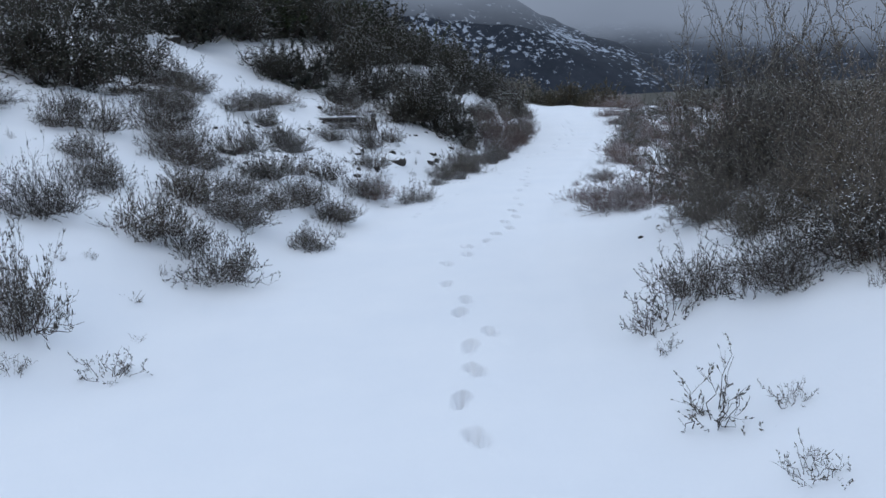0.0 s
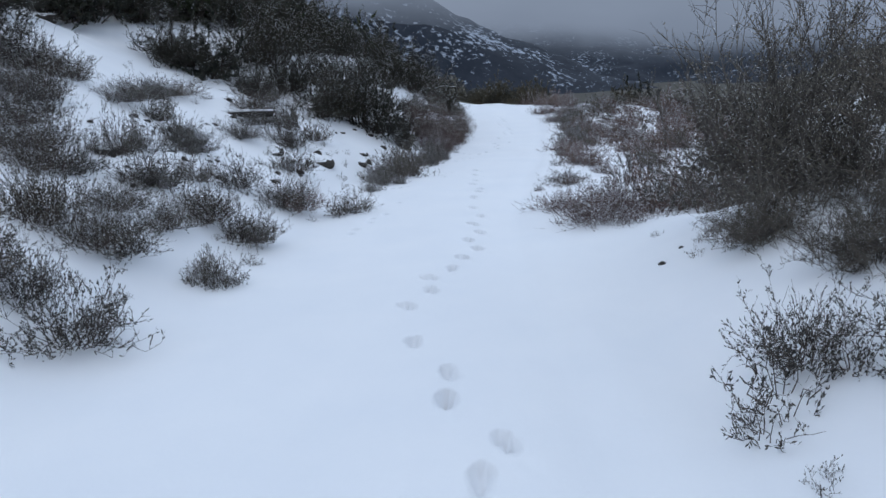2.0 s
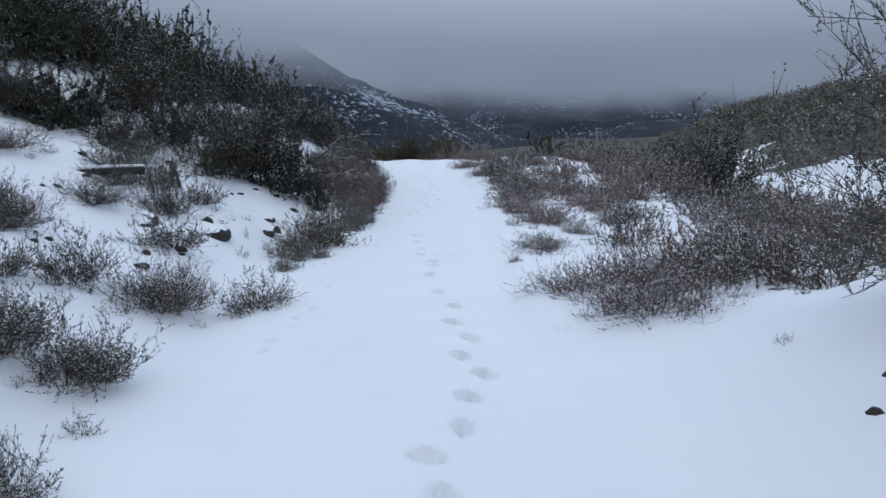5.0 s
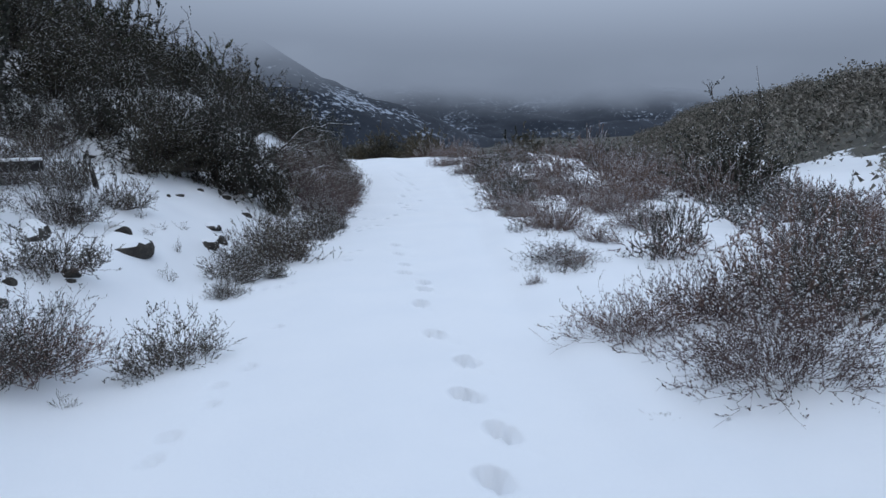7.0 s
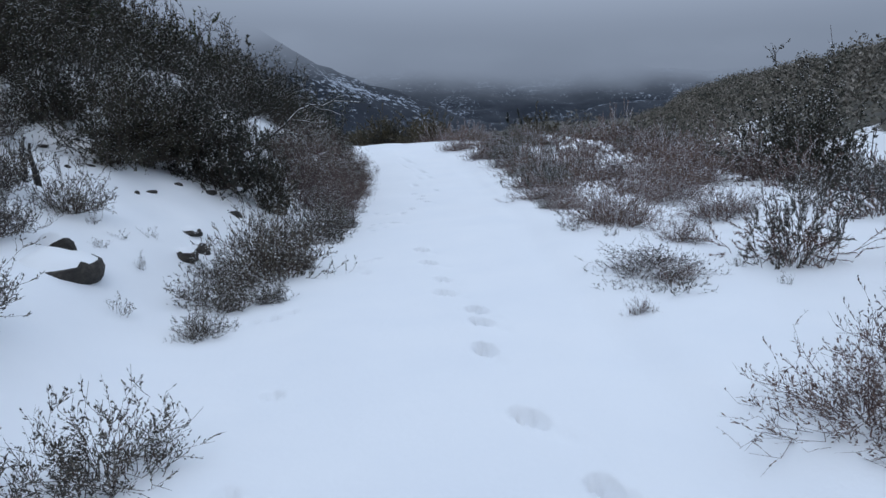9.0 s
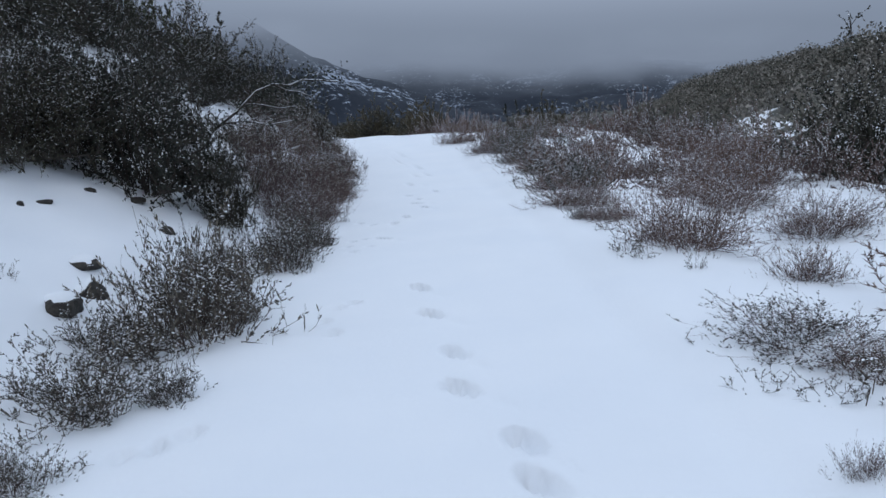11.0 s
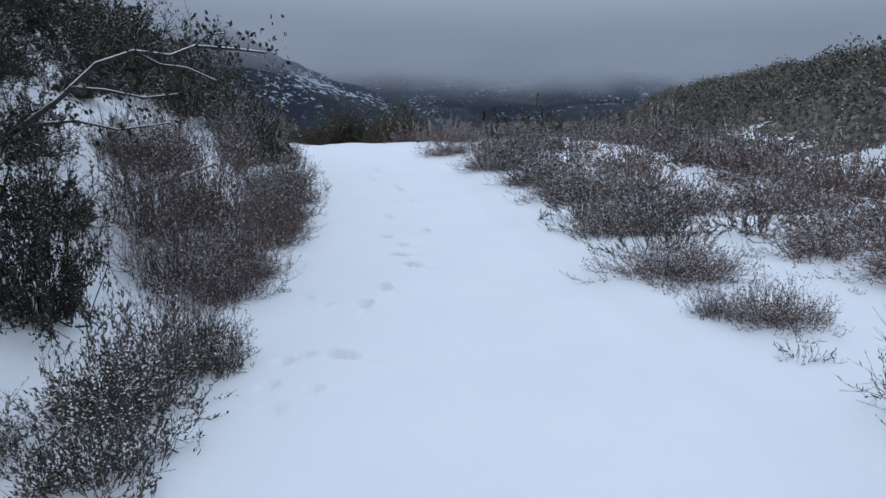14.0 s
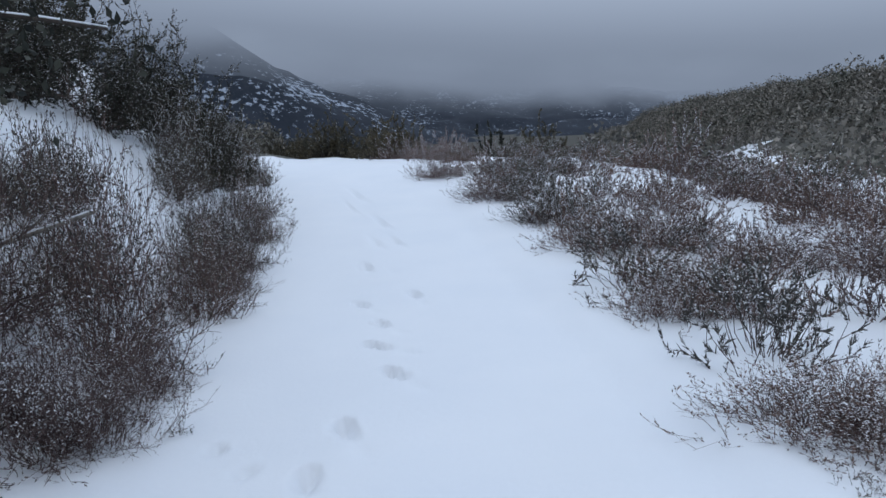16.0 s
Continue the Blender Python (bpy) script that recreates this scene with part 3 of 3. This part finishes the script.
sow(TWIGGY_A, 'twiggy_bush', TWIG_KINDS, 'dark upright twiggy bush with small leaves and snow', 'shrub', 'twiggy bushes by the road', 3)
sow(RED_TWIGS, 'buckwheat_bush', RED_KINDS, 'reddish twiggy brush at the road edge, dusted with snow', 'shrub', 'twiggy bushes by the road', 31)
OAK_A = [(-5.69, 16.75, 1.94, 1.5), (-5.08, 16.86, 2.41, 1.96), (-5.08, 19.1, 1.59, 1.37), (-7.64, 20.69, 2.33, 1.63), (-6.62, 21.92, 2.52, 1.89), (-0.5, 23.9, 1.5, 1.3), (-3.75, 23.86, 1.55, 0.92), (-3.47, 23.91, 1.71, 1.18), (9.9, 25.0, 2.6, 2.3), (-0.3, 24.6, 1.6, 1.4), (-2.88, 24.69, 1.33, 0.81), (1.2, 24.45, 0.8, 1.15), (-1.3, 24.9, 1.6, 1.5), (-2.07, 25.7, 2.07, 1.89), (-0.7, 26.3, 1.5, 1.2), (-2.06, 27.06, 1.82, 1.41), (-2.92, 27.56, 2.02, 1.62), (-5.89, 27.94, 2.12, 1.19), (-1.25, 28.0, 1.96, 1.63), (-0.4, 29.2, 2.0, 1.4), (2.7, 32.2, 1.3, 1.3), (2.4, 33.6, 1.6, 1.5), (-6.94, 31.08, 2.13, 1.16)]
sow(OAK_A, 'scrub_oak', OAK_KINDS, 'dark evergreen scrub oak with snow on its leaves', 'shrub', 'scrub on the slope', 4)
OAK_B = [(0.75, 26.6, 0.9, 0.75), (0.1, 26.0, 1.4, 1.3), (0.3, 28.3, 1.2, 0.9), (1.35, 27.6, 0.6, 0.45), (1.1, 25.6, 0.6, 0.5), (1.0, 30.2, 1.5, 1.2), (1.7, 31.6, 1.4, 1.2), (0.2, 27.4, 1.3, 0.9), (1.9, 34.2, 1.8, 1.6), (0.6, 33.2, 1.8, 1.5), (0.9, 28.6, 0.8, 0.5), (-0.2, 31.0, 1.8, 1.4), (-4.69, 31.11, 2.91, 1.75), (-3.5, 27.5, 2.2, 1.9), (-2.6, 29.5, 2.2, 1.9), (-1.2, 31, 2.2, 1.8), (-4.8, 25.8, 2.2, 1.9), (0.8, 31.5, 2.0, 1.6), (-6.2, 24.4, 2.2, 1.8), (-2.0, 23.7, 1.5, 0.9)]
sow(OAK_B, 'scrub_oak', OAK_KINDS, 'dark evergreen scrub oak with snow on its leaves', 'shrub', 'scrub on the slope', 4)
# the big oak above the road, with a bare limb reaching out over it
big_oak = plant("scrub_oak", OAK_KINDS[1][2], 0.5, 24.5, (1.08, 1.05, 1.42), 0.7, "dark evergreen scrub oak with a bare reaching limb", "shrub", "scrub on the slope")
bpy.context.view_layer.update()
into = big_oak.matrix_world.inverted()
REACHING = (([(1.2, 24.3, 1.2), (1.44, 24.3, 1.36), (1.63, 24.35, 1.53), (1.81, 24.4, 1.59), (1.98, 24.5, 1.57), (2.11, 24.55, 1.62), (2.33, 24.6, 1.6), (2.49, 24.65, 1.58)], 0.010, 0.003),
         ([(1.81, 24.4, 1.59), (1.93, 24.42, 1.52), (2.06, 24.45, 1.5), (2.2, 24.5, 1.43)], 0.006, 0.002),
         ([(1.5, 24.3, 1.42), (1.66, 24.3, 1.4), (1.84, 24.3, 1.35), (2.0, 24.3, 1.36)], 0.006, 0.002),
         ([(1.3, 24.3, 1.25), (1.5, 24.35, 1.26), (1.7, 24.3, 1.2), (1.95, 24.35, 1.22)], 0.006, 0.002),
         ([(2.11, 24.55, 1.62), (2.18, 24.5, 1.67), (2.27, 24.5, 1.68)], 0.004, 0.002))
for path, r0, r1 in REACHING:
    part("limb", mesh_of("oak_limb", *limb([into @ Vector(p) for p in path], r0, r1, 6), M_BARK, True), big_oak, "bare snow-dusted limb")
    part("snow_ridge", mesh_of("limb_snow", *limb([into @ Vector((a, b, c + 0.8 * r0)) for a, b, c in path], r0 * 0.5, r1 * 0.6, 5), M_FLECK, True), big_oak, "thin ridge of snow")
twig_rng = np.random.RandomState(64)
ends = np.array([np.array(into @ Vector(q)) for path, _, _ in REACHING for q in path])
starts = ends[twig_rng.randint(0, len(ends), 90)] + twig_rng.normal(scale=0.04, size=(90, 3))
part("foliage", mesh_of("limb_leaves", *leaves(np.repeat(starts, 7, 0) + twig_rng.normal(scale=0.035, size=(630, 3)), twig_rng.normal(size=(630, 3)), 0.03, 0.009, twig_rng), M_OAK), big_oak)
SPARSE_A = [(2.63, 8.16, 0.32, 0.22), (2.81, 8.78, 0.23, 0.19), (2.44, 8.9, 0.6, 0.36), (-1.35, 9.94, 0.51, 0.29), (2.5, 9.96, 0.24, 0.16), (3.15, 10.37, 0.47, 0.47), (2.5, 10.42, 0.45, 0.33), (2.66, 10.65, 0.65, 0.48), (3.05, 10.68, 0.47, 0.39), (2.49, 15.43, 0.15, 0.07), (-0.21, 16.78, 0.15, 0.12), (0.1, 17.13, 0.2, 0.1), (3.62, 18.88, 0.58, 0.21), (3.45, 18.94, 0.32, 0.13), (3.29, 19.15, 0.31, 0.13), (4.07, 21.52, 0.37, 0.16), (4.45, 21.67, 0.3, 0.11), (4.13, 21.72, 0.33, 0.21), (4.54, 22.02, 0.33, 0.13), (4.53, 22.78, 0.26, 0.17), (4.66, 24.0, 0.2, 0.13), (2.49, 25.53, 0.12, 0.17)]
sow(SPARSE_A, 'weed_tuft', SPARSE_KINDS, 'sparse dry stalks poking out of the snow', 'weed', 'weeds in the snow', 5)
TALL_A = [(4.3, 13.4, 2.3, 2.45), (5.0, 11.9, 2.3, 2.4), (4.4, 11.0, 1.6, 1.3), (4.1, 10.4, 1.2, 0.9), (3.75, 11.6, 1.0, 0.8), (3.6, 12.7, 0.9, 0.7), (4.6, 12.2, 1.2, 1.0), (4.6, 11.3, 1.2, 0.9)]
sow(TALL_A, 'tall_bush', TALL_KINDS, 'tall grey twiggy bush with snow-dusted tips on the berm', 'shrub', 'tall bushes on the berm', 6)
ROCKS = [(3.05, 13.18, 0.1, 0.07), (3.28, 13.36, 0.07, 0.05), (-2.51, 16.49, 0.57, 0.39), (-0.53, 18.6, 0.11, 0.06), (-1.03, 19.58, 0.46, 0.25), (-1.06, 19.81, 0.36, 0.25), (-0.43, 20.04, 0.67, 0.38), (-0.29, 20.24, 0.27, 0.15), (-0.49, 20.44, 0.36, 0.25), (0.28, 21.42, 0.36, 0.24), (0.38, 21.73, 0.28, 0.22), (0.3, 22.11, 0.32, 0.14), (-0.13, 23.19, 0.18, 0.07), (-6.1, 23.64, 0.87, 0.34), (-6.2, 24.44, 0.69, 0.32)]


def scatter(seed, n, box, keep):
    rng = np.random.RandomState(seed)
    rows = []
    while len(rows) < n:
        x, y = rng.uniform(*box[0]), rng.uniform(*box[1])
        if keep(x, y):
            rows.append((x, y, rng))
    return [(x, y) for x, y, _ in rows]


# dark scrub on the slope above the bank
rng_oak = random.Random(77)
SLOPE = [(x, y, rng_oak.uniform(1.5, 2.6), rng_oak.uniform(1.1, 1.9)) for x, y in scatter(71, 230, ((-24, 1), (17, 46)), lambda x, y: road_left(y) - x > (4.6 if y < 28 else 3.2) and not (-8.5 < x < -1 and y < 23.5))]
sow(SLOPE, "scrub_oak", FAR_OAK, "dark evergreen scrub oak with snow on its leaves, on the slope", "shrub", "scrub on the slope", 72)
# brush lining the outer edge as the road climbs
rng_edge = random.Random(78)
EDGE = [(float(road_right(y)) + 0.15 + d, y, rng_edge.uniform(0.8, 1.2), rng_edge.uniform(0.4, 0.7)) for y, d in [(25 + 0.32 * k, rng_edge.uniform(0, 2.2)) for k in range(56)]]
sow(EDGE, "buckwheat_bush", FAR_BRUSH, "rust-brown wiry buckwheat brush along the road edge", "shrub", "brush along the outer edge", 73)
FLAT = [(x, y, rng_edge.uniform(0.8, 1.6), rng_edge.uniform(0.4, 0.75)) for x, y in scatter(74, 240, ((5, 17), (17, 42)), lambda x, y: x - road_right(y) > 2.2 + 1.6 * math.sin(y * 0.9) ** 2 and math.hypot(x - 7.1, y - 26.4) > 0.9 and math.hypot(x - 6.0, y - 23.8) > 0.9)]
sow(FLAT, "dry_shrub", FAR_BRUSH, "grey and rust dry brush in snow beside the gully", "shrub", "brush by the gully", 75)
BEYOND = [(x, y, rng_edge.uniform(1.1, 1.7), rng_edge.uniform(0.7, 1.1)) for x, y in scatter(98, 100, ((9.5, 17), (19, 36)), lambda x, y: x - road_right(y) > 4)]
sow(BEYOND, "buckwheat_bush", FAR_BRUSH, "tall grey and rust brush down in the gully", "shrub", "brush by the gully", 99)
THICKET = [(x, y, rng_edge.uniform(0.9, 1.5), rng_edge.uniform(0.45, 0.8)) for x, y in scatter(88, 30, ((3.9, 9.5), (15.8, 19.8)), lambda x, y: x - road_right(y) > 0.9)]
sow(THICKET, "buckwheat_bush", FAR_BRUSH, "tangled grey and rust brush thicket in the snow", "shrub", "brush by the gully", 89)
LEFT_EDGE = [(float(road_left(y)) - rng_edge.uniform(0.3, 1.3), y, rng_edge.uniform(0.6, 1.1), rng_edge.uniform(0.5, 1.0)) for y in np.arange(27.5, 44, 0.6)]
sow(LEFT_EDGE, "sagebrush", SAGE_KINDS + GREY_KINDS, "grey-brown brush at the foot of the bank, dusted with snow", "shrub", "brush at the bank's foot", 76)
END = [(x, y, rng_edge.uniform(1.3, 2.2), rng_edge.uniform(1.0, 1.7)) for x, y in scatter(79, 85, ((-4, 13), (41, 62)), lambda x, y: x > road_right(y) + 0.7 and (y > 53 or x > 6.3))]
sow(END, "scrub_oak", OLIVE_KINDS, "olive scrub oak beyond the bend of the road", "shrub", "scrub beyond the bend", 80)


BANK = [(x, y, rng_edge.uniform(0.55, 1.1), rng_edge.uniform(0.3, 0.55)) for x, y in scatter(86, 44, ((-6, 1), (10, 21)), lambda x, y: 0.9 < road_left(y) - x < 5.0)]
sow(BANK, "sagebrush", SAGE_KINDS, "low grey-brown sagebrush dusted with snow on the bank", "shrub", "sagebrush on the bank", 87)
# small tufts that prick through the snow on the bank and the berm
rng_tuft = random.Random(81)
TUFTS = [(x, y, rng_tuft.uniform(0.10, 0.26), rng_tuft.uniform(0.07, 0.2)) for x, y in scatter(82, 190, ((-6, 2), (9.5, 26)), lambda x, y: 0.15 < road_left(y) - x < 5.5) + scatter(83, 45, ((2.4, 9), (9, 30)), lambda x, y: 0.05 < x - road_right(y) < 3)]
sow(TUFTS, "weed_tuft", SPARSE_KINDS, "small dry tuft pricking through the snow", "weed", "weeds in the snow", 84)
OAK_TREE = [(5.6, 3.4, shrub_meshes("oak_tree", 58, 5.6, 3.2, 40, 120, 0.5, 0.05, 7000, 0.22, 0.05, 500, 0.03, (M_BARK, M_OAK), 1.3, 4, True, 0.5, 0.1))]
sow([(29.3, 87.0, 5.8, 4.4)], "oak_tree", OAK_TREE, "lone dark evergreen oak down in the valley", "tree", "", 85)


# ---- chaparral on the hills across the gully and above the slope: past counting ----
def chaparral(name, seed, spots, label):
    rng = np.random.RandomState(seed)
    vs, fs, base = [], [], 0
    for x, y, w, h, count in spots:
        a, q = rng.uniform(0, 2 * math.pi, count), np.sqrt(rng.uniform(0, 1, count))
        lobe = 1 + 0.25 * np.sin(3 * a + rng.uniform(0, 6)) + 0.12 * np.sin(7 * a)
        r = 0.5 * w * q * lobe
        top = h * np.sqrt(np.clip(1 - q * q, 0, 1)) * rng.uniform(0.75, 1.15, count)
        p = np.stack([x + r * np.cos(a), y + r * np.sin(a), float(height(x, y)) - 0.15 + top * rng.uniform(0.35, 1, count) ** 0.5], 1)
        d = np.stack([np.cos(a) * q, np.sin(a) * q, np.full(count, 0.25)], 1) + rng.normal(scale=0.8, size=(count, 3))
        v, f = spikes(p, d, 0.075 * w * rng.uniform(0.6, 1.4, count), 0.026 * w, rng)
        vs.append(v), fs.append(f + base)
        base += len(v)
    tagged(new(name, mesh_of(name, np.concatenate(vs), np.concatenate(fs), M_SCRUB)), label, "chaparral", "", "stuff")


rng_far = np.random.RandomState(90)
HILL = []
for x, y in zip(rng_far.uniform(19, 150, 5200), rng_far.uniform(22, 260, 5200)):
    if hill_side(x, y) > -2 and not snow_gap(x, y):
        s = rng_far.uniform(1.4, 3.2) * (1 + x / 150)
        HILL.append((x, y, s, s * rng_far.uniform(0.45, 0.9), 190))
chaparral("hillside_chaparral", 91, HILL, "dense olive-grey chaparral with snow gaps covering the hillside")
UPPER = []
for x, y in zip(rng_far.uniform(-70, 8, 1500), rng_far.uniform(20, 120, 1500)):
    if road_left(y) - x > 12 or y > 60:
        s = rng_far.uniform(1.8, 3.4)
        UPPER.append((x, y, s, s * rng_far.uniform(0.6, 0.9), 220))
chaparral("slope_chaparral", 92, UPPER, "dark grey-green chaparral covering the upper slope")
MIDDLE = []
for x, y in zip(rng_far.uniform(8, 60, 1100), rng_far.uniform(27, 130, 1100)):
    if hill_side(x, y) > 3 or snow_gap(x, y) or x - road_right(y) < 4.5:
        continue
    s = rng_far.uniform(1.0, 1.8) + 0.02 * (y - 27)
    MIDDLE.append((x, y, s, s * rng_far.uniform(0.5, 0.8), 190))
chaparral("valley_chaparral", 93, MIDDLE, "olive-brown chaparral filling the valley beyond the bend")


# ---- rocks, log and dead wood ----
def rock(x, y, w, h, seed, snowy):
    rng = np.random.RandomState(seed)
    bm = bmesh.new()
    bmesh.ops.create_icosphere(bm, subdivisions=3, radius=0.5)
    cuts = unit(rng.normal(size=(9, 3)))
    for v in bm.verts:
        p = np.array(v.co)
        for c in cuts:
            over = p @ c - 0.36
            if over > 0:
                p = p - c * over * 0.9
        p = p * (1 + 0.10 * noise.noise(Vector(p * 5) + Vector((seed, 0, 0))))
        v.co = (p[0] * w * 1.0, p[1] * w * 0.85, p[2] * max(h, 0.4 * w) * 1.0)
    me = bpy.data.meshes.new("rock")
    bm.to_mesh(me)
    root = new("rock")
    root.matrix_world = Matrix.LocRotScale((x, y, float(height(x, y)) - 0.22 * max(h, 0.4 * w)), Euler((0, 0, rng.uniform(0, 6))), None)
    me.materials.append(M_ROCK)
    part("stone", me, root)
    if snowy:
        cap = bm.copy()
        cap.normal_update()
        bmesh.ops.delete(cap, geom=[f for f in cap.faces if f.normal.z < 0.62], context="FACES")
        edge = {v for e in cap.edges if e.is_boundary for v in e.verts}
        for v in cap.verts:
            v.co.z += -0.006 if v in edge else 0.014 + 0.01 * noise.noise(v.co * 9)
        cm = bpy.data.meshes.new("snow_cap")
        cap.to_mesh(cm)
        cm.polygons.foreach_set("use_smooth", [True] * len(cm.polygons))
        cm.materials.append(M_FLECK)
        part("snow_cap", cm, root, "rounded cap of snow")
        cap.free()
    bm.free()
    tagged(root, "dark weathered rock breaking through the snow" if not snowy else "dark weathered rock with a snow cap on the bank", "rock", "rocks in the snow")


rng_stone = random.Random(96)
ROCKS += [(x, y, rng_stone.uniform(0.07, 0.24), rng_stone.uniform(0.05, 0.14)) for x, y in scatter(97, 40, ((-3.5, 0.8), (15.5, 24)), lambda x, y: 0.7 < road_left(y) - x < 3.6)]
for n, (x, y, w, h) in enumerate(ROCKS):
    rock(x, y, w, h, 300 + n, w > 0.25)


def dead_wood(name, x, y, turn, points, r0, r1, mat, forks, label, category, lift=0.0):
    root = new(name)
    root.matrix_world = pose(x, y, float(height(x, y)) + lift, 0, 0, turn)
    part("stem", mesh_of(name, *limb(points, r0, r1), mat, True), root)
    for f in forks:
        part("fork", mesh_of(name + "_fork", *limb(f, r1 * 0.9, r1 * 0.3, 6), mat, True), root)
    top = [(px, py, pz + r0 * 0.75) for px, py, pz in points]
    part("snow_ridge", mesh_of(name + "_snow", *limb(top, r0 * 0.62, r1 * 0.55, 6), M_FLECK, True), root, "ridge of snow along the top")
    tagged(root, label, category)


dead_wood("fallen_log", -1.7, 21.0, 8, [(-0.45, 0, 0.06), (-0.1, 0.02, 0.07), (0.25, 0, 0.06), (0.5, 0.02, 0.05)], 0.07, 0.055, M_CHAR, [], "dark fallen log capped with snow on the bank", "log")
dead_wood("dead_branch", 1.55, 26.6, -20, [(-0.7, 0, 0.05), (-0.2, 0.05, 0.12), (0.2, 0.02, 0.22), (0.6, 0.1, 0.34)], 0.02, 0.008, M_DEAD, [[(0.2, 0.02, 0.22), (0.4, -0.1, 0.32), (0.55, -0.12, 0.46)], [(-0.2, 0.05, 0.12), (0, 0.2, 0.2), (0.1, 0.34, 0.24)]], "bleached dead branch lying by the bank, snow along it", "branch")
for x, y, lean in ((-1.0, 21.9, 6), (-0.9, 21.95, -9)):
    stump = new("burnt_stump")
    stump.matrix_world = pose(x, y, float(height(x, y)) - 0.03, lean, lean, 0)
    part("stem", mesh_of("burnt_stump", *limb([(0, 0, 0), (0.01, 0, 0.15), (0, 0.02, 0.32), (0.03, 0.03, 0.42)], 0.035, 0.012), M_CHAR, True), stump)
    tagged(stump, "short charred stub of wood standing in snow", "stump")
